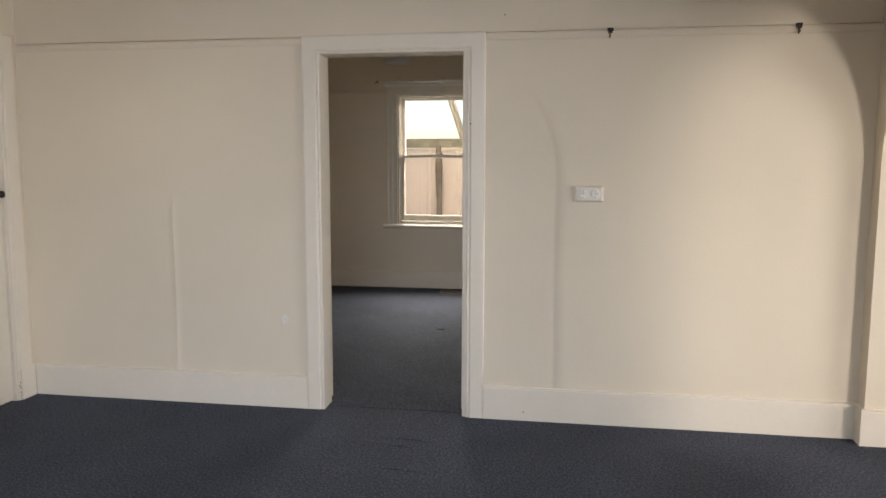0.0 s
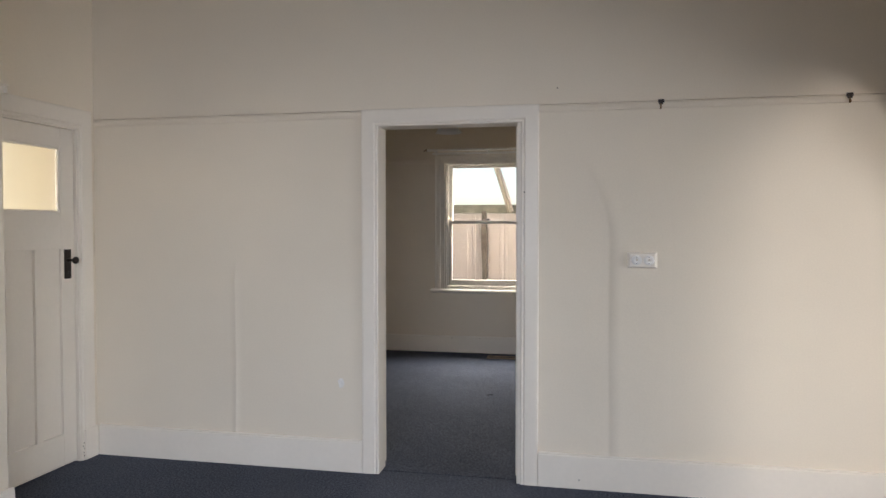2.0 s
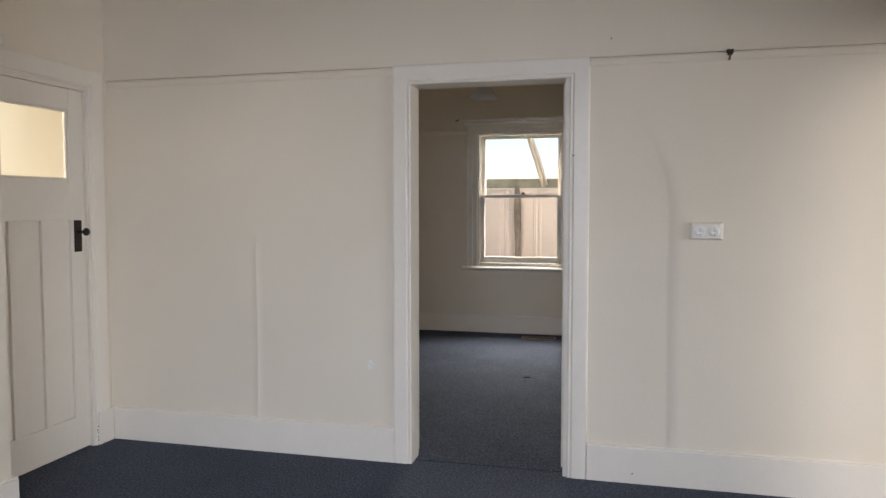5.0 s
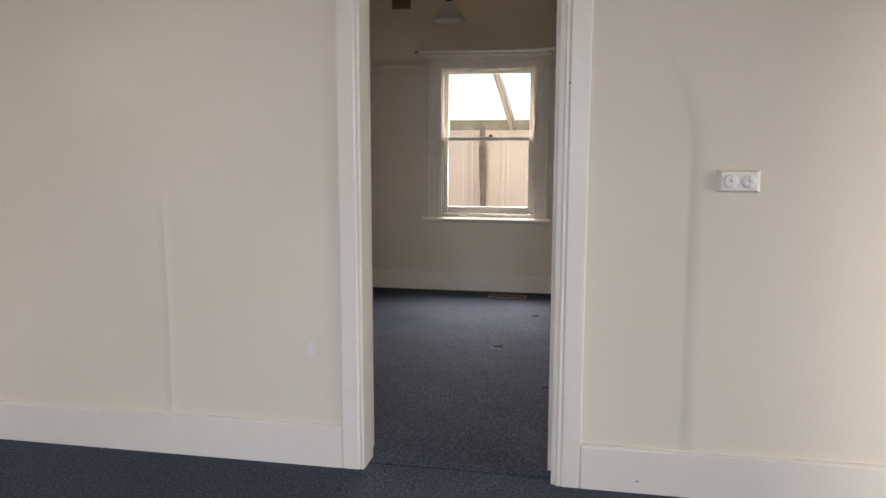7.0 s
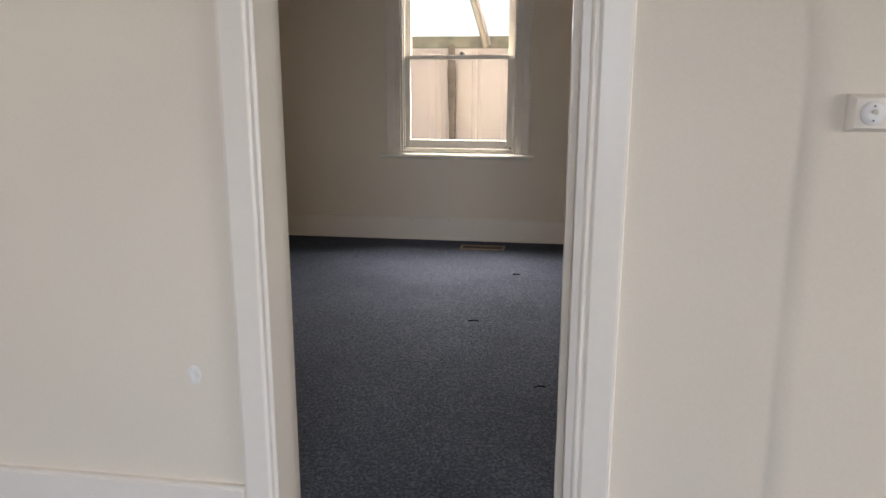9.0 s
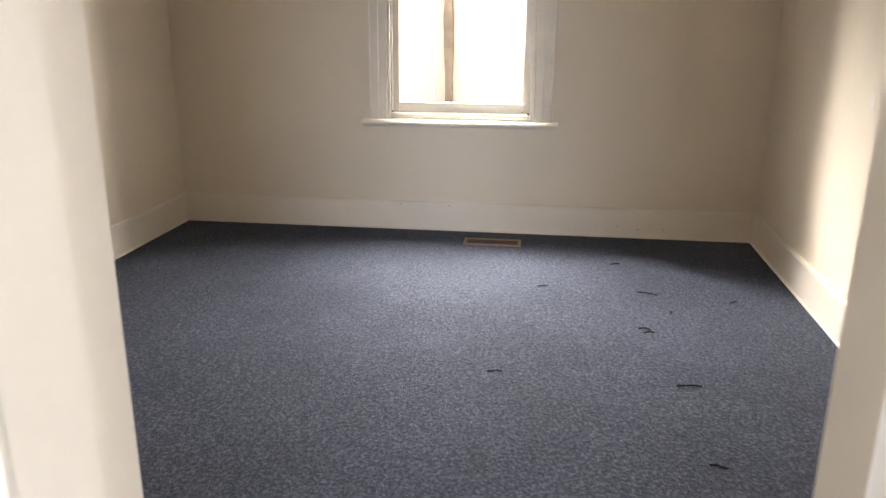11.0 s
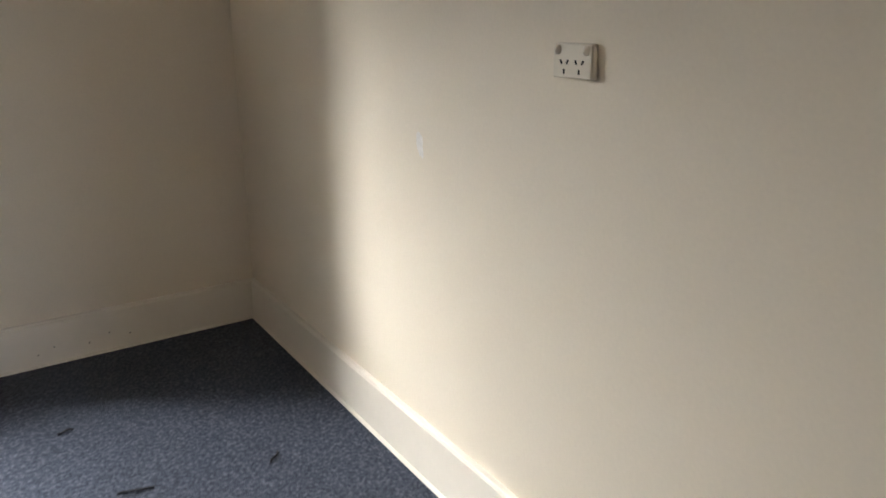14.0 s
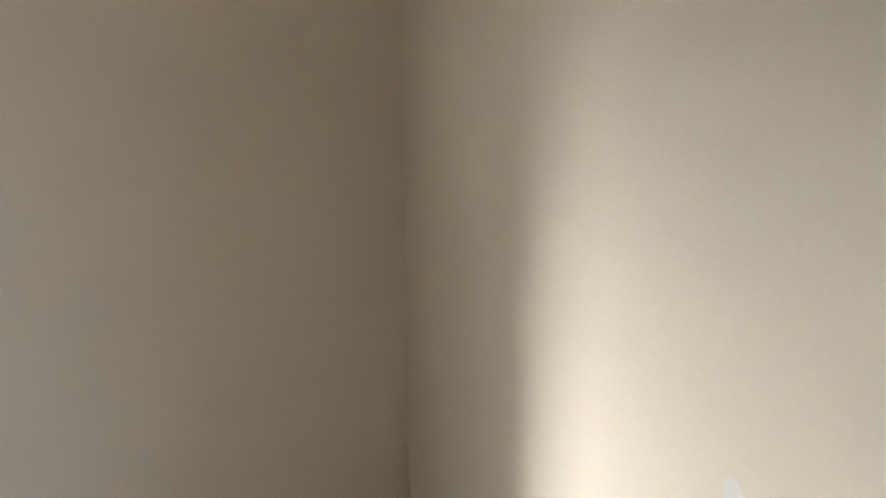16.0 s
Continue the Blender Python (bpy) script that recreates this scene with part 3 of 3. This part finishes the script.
# ---- back room ----
def build_pendant():
    x, y = -.024, 2.1
    p = root("pendant_lamp", (x, y, CEIL))
    tagged(p, "frosted glass cone pendant lamp hanging on a dark cord", "pendant lamp")
    bm = bmesh.new()
    lathe(bm, [(.048, -.001), (.048, -.012), (.030, -.026), (.008, -.032)], (x, y, CEIL), "Z", 24)
    rose = finish("ceiling_rose", bm, M_WHITE, True)
    bm = bmesh.new()
    tube(bm, [(x, y, CEIL - .03), (x, y, 2.7), (x, y, 2.42)], .0035, 8)
    cord = finish("cord", bm, M_DARK, True)
    bm = bmesh.new()
    lathe(bm, [(.012, .085), (.018, .075), (.020, .035), (.024, .030), (.024, .0)], (x, y, 2.345), "Z", 20)
    holder = finish("lamp_holder", bm, M_DARK, True)
    bm = bmesh.new()
    outer = [(.030, 2.362), (.040, 2.350), (.066, 2.312), (.090, 2.270), (.112, 2.236)]
    rings = outer + [(r - .003, z) for r, z in outer[::-1]]
    steps, loops = 32, []
    for r, z in rings:
        loops.append([bm.verts.new((x + (r + (.004 * math.cos(8 * 2 * math.pi * i / steps) if z < 2.25 else 0)) * math.cos(2 * math.pi * i / steps),
                                    y + (r + (.004 * math.cos(8 * 2 * math.pi * i / steps) if z < 2.25 else 0)) * math.sin(2 * math.pi * i / steps), z)) for i in range(steps)])
    for a, b in zip(loops, loops[1:] + loops[:1]):
        for i in range(steps):
            k = (i + 1) % steps
            bm.faces.new((a[i], a[k], b[k], b[i]))
    shade = finish("shade", bm, M_FROST, True)
    hold(p, rose, cord, holder, shade)


def build_wall_vent():
    """Pierced plaster vent high on the window wall."""
    x0, x1, z0, z1 = -.975, -.790, 2.728, 2.826
    y = BY1
    v = root("wall_vent", ((x0 + x1) / 2, y, z0))
    tagged(v, "small brown pierced ventilation grille high on the wall", "wall vent")
    hold(v, boxes("backing", [(x0 + .006, x1 - .006, y - .004, y - .0005, z0 + .006, z1 - .006)], M_DARK))
    hold(v, boxes("frame", [(x0, x1, y - .014, y - .0005, z0, z0 + .010), (x0, x1, y - .014, y - .0005, z1 - .010, z1),
                            (x0, x0 + .010, y - .014, y - .0005, z0 + .010, z1 - .010), (x1 - .010, x1, y - .014, y - .0005, z0 + .010, z1 - .010)], M_TAN))
    for i in range(1, 4):
        z = z0 + .010 + i * (z1 - z0 - .02) / 4
        hold(v, boxes("bar", [(x0 + .010, x1 - .010, y - .012, y - .003, z - .003, z + .003)], M_TAN))
    for i in range(1, 9):
        x = x0 + .010 + i * (x1 - x0 - .02) / 9
        hold(v, boxes("slat", [(x - .003, x + .003, y - .011, y - .003, z0 + .010, z1 - .010)], M_TAN))


def build_floor_vent():
    x0, x1, y0, y1 = .028, .384, 3.872, 4.012
    z = .003
    v = root("floor_vent", ((x0 + x1) / 2, (y0 + y1) / 2, z))
    tagged(v, "brown metal heating duct grille set in the carpet", "floor vent")
    # flat black sheet: the dark hollow of the duct is put into its colour
    hold(v, boxes("duct", [(x0 + .012, x1 - .012, y0 + .012, y1 - .012, z + .0005, z + .002)], M_BLACK))
    for r in ((x0, x1, y0, y0 + .018), (x0, x1, y1 - .018, y1), (x0, x0 + .018, y0 + .018, y1 - .018), (x1 - .018, x1, y0 + .018, y1 - .018)):
        hold(v, boxes("rim", [(*r, z, z + .010)], M_TAN, bevel=.003))
    n = 22
    for i in range(n):
        x = x0 + .026 + i * (x1 - x0 - .052) / (n - 1)
        hold(v, boxes("slat", [(x - .0022, x + .0022, y0 + .018, y1 - .018, z + .001, z + .006)], M_BROWN))
    for yy in ((y0 + y1) / 2 - .02, (y0 + y1) / 2 + .02):
        hold(v, boxes("cross_bar", [(x0 + .018, x1 - .018, yy - .003, yy + .003, z + .0015, z + .0075)], M_BROWN))


def build_socket():
    """Double power point with two switches, proud on a mounting block."""
    y0, y1, z0, z1 = 2.052, 2.160, 1.226, 1.293
    x = BX1
    s = root("power_socket", (x, (y0 + y1) / 2, (z0 + z1) / 2))
    tagged(s, "white plastic double power socket on a raised block", "power socket")
    ob = boxes("mounting_block", [(x - .013, x - .0005, y0, y1, z0, z1)], M_SOCKET, bevel=.005)
    hold(s, ob)
    hold(s, boxes("face_plate", [(x - .019, x - .012, y0 + .001, y1 - .001, z0 + .001, z1 - .001)], M_SOCKET, bevel=.003))
    yc, f = (y0 + y1) / 2, x - .0195
    for sy in (1, -1):
        bm = bmesh.new()
        lathe(bm, [(.0095, 0), (.0095, -.002), (.007, -.0028), (.0045, -.0065), (.002, -.0072)], (f, yc + sy * .040, z1 - .013), "X", 18)
        hold(s, finish("switch", bm, M_SOCKET, True))
        c = yc + sy * .021
        # pin holes are solid blocks, their dark inside given as black colour
        for dy, dz, rot in ((.009, .004, .55), (-.009, .004, -.55), (0, -.014, 0)):
            bm = bmesh.new()
            box(bm, -.0012, .0012, -.0019, .0019, -.0045, .0045)
            bmesh.ops.rotate(bm, cent=(0, 0, 0), matrix=Matrix.Rotation(-rot, 3, "X"), verts=bm.verts[:])
            bmesh.ops.translate(bm, vec=(f + .0008, c + dy, (z0 + z1) / 2 - .006 + dz), verts=bm.verts[:])
            hold(s, finish("slot", bm, M_BLACK))
    askew(s)


def build_snags():
    """Dark pulled threads and burns in the carpet."""
    rng = random.Random(4)
    for x, y, length, turn in ((.331, 2.115, .055, .1), (.515, 3.155, .05, .2), (.97, 2.639, .05, -.1), (.985, 2.60, .05, .3), (1.062, 2.091, .09, 0.05),
                               (1.044, 3.118, .10, -.3), (.93, 3.60, .05, .2), (1.45, 3.05, .06, .8), (1.12, 2.86, .03, 1.2), (.72, 1.25, .05, .2), (1.05, 1.55, .05, -.2)):
        pts = []
        for i in range(9):
            s = i / 8 - .5
            pts.append((x + length * s * math.cos(turn) + .003 * math.sin(7 * s + x * 9), y + length * s * math.sin(turn) + .003 * math.cos(6 * s + y * 5),
                        .006 + .004 * math.sin(math.pi * (s + .5)) + rng.random() * .001))
        bm = bmesh.new()
        tube(bm, pts, .0034, 6)
        tagged(finish("carpet_snag", bm, M_BLACK, True), "dark pulled loop of thread lying on the carpet", "carpet thread", "snags in the carpet")


def blot(name, c, u, v, out, w, h, label, mat):
    """A thin skin of filler with an uneven outline on a wall."""
    c, u, v, out = Vector(c), Vector(u), Vector(v), Vector(out)
    rng = random.Random(name)
    bm = bmesh.new()
    n = 18
    k = [.8 + .35 * rng.random() for _ in range(n)]
    rim = [bm.verts.new(c + u * (w / 2 * k[i] * math.cos(2 * math.pi * i / n)) + v * (h / 2 * k[i] * math.sin(2 * math.pi * i / n)) + out * .0004) for i in range(n)]
    top = [bm.verts.new(c + (p.co - c - out * .0004) * .8 + out * .0012) for p in rim]
    for i in range(n):
        j = (i + 1) % n
        bm.faces.new((rim[i], rim[j], top[j], top[i]))
    bm.faces.new(top)
    return tagged(finish(name, bm, mat), label, "wall filler", kind="stuff")


def build_wall_marks():
    blot("filler_patch", (-.232, 0, .522), (1, 0, 0), (0, 0, 1), (0, -1, 0), .042, .062, "small whitish patch of filler on the wall", M_FILLER)
    askew(blot("filler_patch", (BX1, 2.705, 1.018), (0, 1, -.25), (0, .25, 1), (-1, 0, 0), .036, .072, "narrow whitish scrape of filler on the wall", M_FILLER))
    rows = [((1.146, -.0205, .051), "Y"), ((1.019, -.0005, 2.196), "Y"), ((.842, -.0225, 1.63), "Y")]
    for (x, y, z), ax in rows:
        bm = bmesh.new()
        lathe(bm, [(.004, 0), (.0035, -.0015), (.001, -.002)], (x, y, z), ax, 8)
        tagged(finish("nail_head", bm, M_TIMBER), "tiny dark nail head in the painted surface", "nail", "nail heads")
    for x, z in ((-.42, .17), (.93, .055), (.99, .075), (1.12, .060), (1.20, .085), (1.28, .065), (-.1, .172)):
        bm = bmesh.new()
        lathe(bm, [(.0035, 0), (.003, -.0012), (.001, -.0016)], (x, BY1 - .0205, z), "Y", 8)
        tagged(finish("nail_head", bm, M_TIMBER), "tiny dark nail head in the painted surface", "nail", "nail heads")


# ---- front room ----
def build_switch():
    """Two round dolly switches on a bevelled wooden block."""
    x0, x1, z0, z1 = 1.394, 1.550, 1.218, 1.302
    s = root("light_switch", ((x0 + x1) / 2, 0, (z0 + z1) / 2))
    tagged(s, "old double dolly light switch on a cream painted block", "light switch")
    bm = bmesh.new()
    b, d = .014, .030
    lo = [bm.verts.new(p) for p in ((x0, -.0005, z0), (x1, -.0005, z0), (x1, -.0005, z1), (x0, -.0005, z1))]
    md = [bm.verts.new(p) for p in ((x0, -.014, z0), (x1, -.014, z0), (x1, -.014, z1), (x0, -.014, z1))]
    hi = [bm.verts.new(p) for p in ((x0 + b, -d, z0 + b * .6), (x1 - b, -d, z0 + b * .6), (x1 - b, -d, z1 - b * .6), (x0 + b, -d, z1 - b * .6))]
    for p, q in ((lo, md), (md, hi)):
        for i in range(4):
            bm.faces.new((p[i], p[(i + 1) % 4], q[(i + 1) % 4], q[i]))
    bm.faces.new(lo[::-1])
    bm.faces.new(hi)
    hold(s, finish("block", bm, M_TRIM))
    for x in (1.443, 1.507):
        bm = bmesh.new()
        lathe(bm, [(.027, 0), (.027, -.004), (.025, -.007), (.018, -.009), (.010, -.0095), (.008, -.0075)], (x, -d, (z0 + z1) / 2), "Y", 28)
        dome = finish("cover", bm, M_WHITE, True)
        bm = bmesh.new()
        lathe(bm, [(.0045, 0), (.0035, -.006), (.0055, -.012), (.003, -.015)], (x, -d - .008, (z0 + z1) / 2 + .003), "Y", 12)
        dolly = finish("dolly", bm, M_SOCKET, True)
        hold(s, dome)
        dolly.parent = dome
        for dz in (.016, -.016):
            bm = bmesh.new()
            lathe(bm, [(.002, 0), (.002, -.002), (.001, -.0025)], (x, -d - .0088, (z0 + z1) / 2 + dz), "Y", 8)
            k = finish("screw", bm, M_BLACK)
            k.parent = dome


def build_hook(x):
    """Brass picture hook clipped over the rail."""
    h = root("picture_hook", (x, -.02, RAIL))
    tagged(h, "dark tarnished brass picture hook clipped over the rail", "picture hook", "picture hooks")
    z = RAIL
    bm = bmesh.new()
    box(bm, x - .016, x + .016, -.026, -.0215, z - .014, z + .002, .001)
    box(bm, x - .011, x + .011, -.026, -.0215, z - .024, z - .014, .001)
    box(bm, x - .014, x + .014, -.026, -.004, z + .001, z + .004, .001)
    hold(h, finish("clip", bm, M_DARK))
    bm = bmesh.new()
    tube(bm, [(x, -.025, z - .020), (x - .002, -.026, z - .036), (x - .003, -.031, z - .046), (x - .003, -.041, z - .044), (x - .002, -.043, z - .034)], .0048, 8)
    hold(h, finish("hook", bm, M_BRASS, True))


build_switch()
for hx in (1.562, 2.474):
    build_hook(hx)
build_pendant()
build_curtain_track()
build_wall_vent()
build_floor_vent()
build_socket()
build_wall_marks()
build_snags()


# ---- outside ----
def build_fence():
    f = root("fence", (0, 6.0, -.4))
    tagged(f, "pink-cream ribbed metal sheet fence with a mossy timber rail", "fence")
    y, top = 6.0, 1.60
    prof = [(0, 0), (.030, 0), (.034, -.005), (.052, -.005), (.056, 0), (.062, 0), (.066, -.004), (.080, -.004), (.084, 0), (.19, 0)]
    for i in range(-10, 11):
        bm = bmesh.new()
        x0 = i * .76 - .56
        pts = []
        for k in range(2):
            pts += [(x0 + k * .38 + u * 2.0, y + v) for u, v in prof[:-1]]
        pts.append((x0 + .757, y))
        lo = [bm.verts.new((px, py, -.4)) for px, py in pts]
        hi = [bm.verts.new((px, py, top)) for px, py in pts]
        lo2 = [bm.verts.new((px, py + .004, -.4)) for px, py in pts]
        hi2 = [bm.verts.new((px, py + .004, top)) for px, py in pts]
        for a in range(len(pts) - 1):
            bm.faces.new((lo[a], lo[a + 1], hi[a + 1], hi[a]))
            bm.faces.new((lo2[a + 1], lo2[a], hi2[a], hi2[a + 1]))
            bm.faces.new((hi[a], hi[a + 1], hi2[a + 1], hi2[a]))
        hold(f, finish("sheet", bm, M_FENCE))
    hold(f, boxes("top_rail", [(-8, 8, y + .03, y + .09, 1.625, 1.745)], M_MOSS, bevel=.008))
    hold(f, boxes("capping", [(-8, 8, y - .012, y + .03, 1.585, 1.622)], M_FENCE, bevel=.004))
    for px in (-5.9, -3.1, 2.4, 5.2):
        hold(f, boxes("back_post", [(px, px + .09, y + .03, y + .12, -.4, 1.62)], M_TIMBER, bevel=.006))


def build_stump():
    """Rotten timber upright leaning against the fence."""
    t = root("timber_post", (-.32, 5.93, -.4))
    tagged(t, "rotten weathered timber post standing against the fence", "timber post")
    rng = random.Random(2)
    bm = bmesh.new()
    loops = []
    for i in range(22):
        s = i / 21
        z = -.4 + s * 2.06
        w = .033 + .005 * math.sin(9 * s) + .006 * rng.random() - (.012 * max(0, s - .85) / .15)
        cx = -.318 + .008 * math.sin(4 * s)
        loops.append([bm.verts.new((cx + dx * w, 5.93 + dy * .038 + .004 * rng.random(), z)) for dx, dy in ((-1, -1), (0, -1.1), (1, -1), (1.05, 0), (1, 1), (-1, 1), (-1.05, 0))])
    for p, q in zip(loops, loops[1:]):
        for k in range(7):
            j = (k + 1) % 7
            bm.faces.new((p[k], p[j], q[j], q[k]))
    bm.faces.new(loops[0][::-1])
    bm.faces.new(loops[-1])
    hold(t, finish("post", bm, M_TIMBER))


def build_brace():
    """Slanting pole above the fence."""
    b = root("slanting_pole", (.02, 5.96, 1.6))
    tagged(b, "pale slanting timber pole resting against the fence rail", "timber pole")
    bm = bmesh.new()
    a, e = Vector((.022, 5.965, 1.63)), Vector((-.42, 5.80, 3.15))
    pts = [a + (e - a) * (i / 8) + Vector((.006 * math.sin(i * 1.3), 0, 0)) for i in range(9)]
    tube(bm, pts, .030, 10)
    hold(b, finish("pole", bm, M_PALE, True))
    a2 = [p + Vector((.042, -.01, .02)) for p in pts]
    bm = bmesh.new()
    tube(bm, a2, .014, 8)
    hold(b, finish("rod", bm, M_FENCE, True))


build_fence()
build_stump()
build_brace()
structure(boxes("ground", [(-400, 400, -400, 400, -.52, -.4)], M_GROUND), "bare grey-brown ground outside the house", "ground")
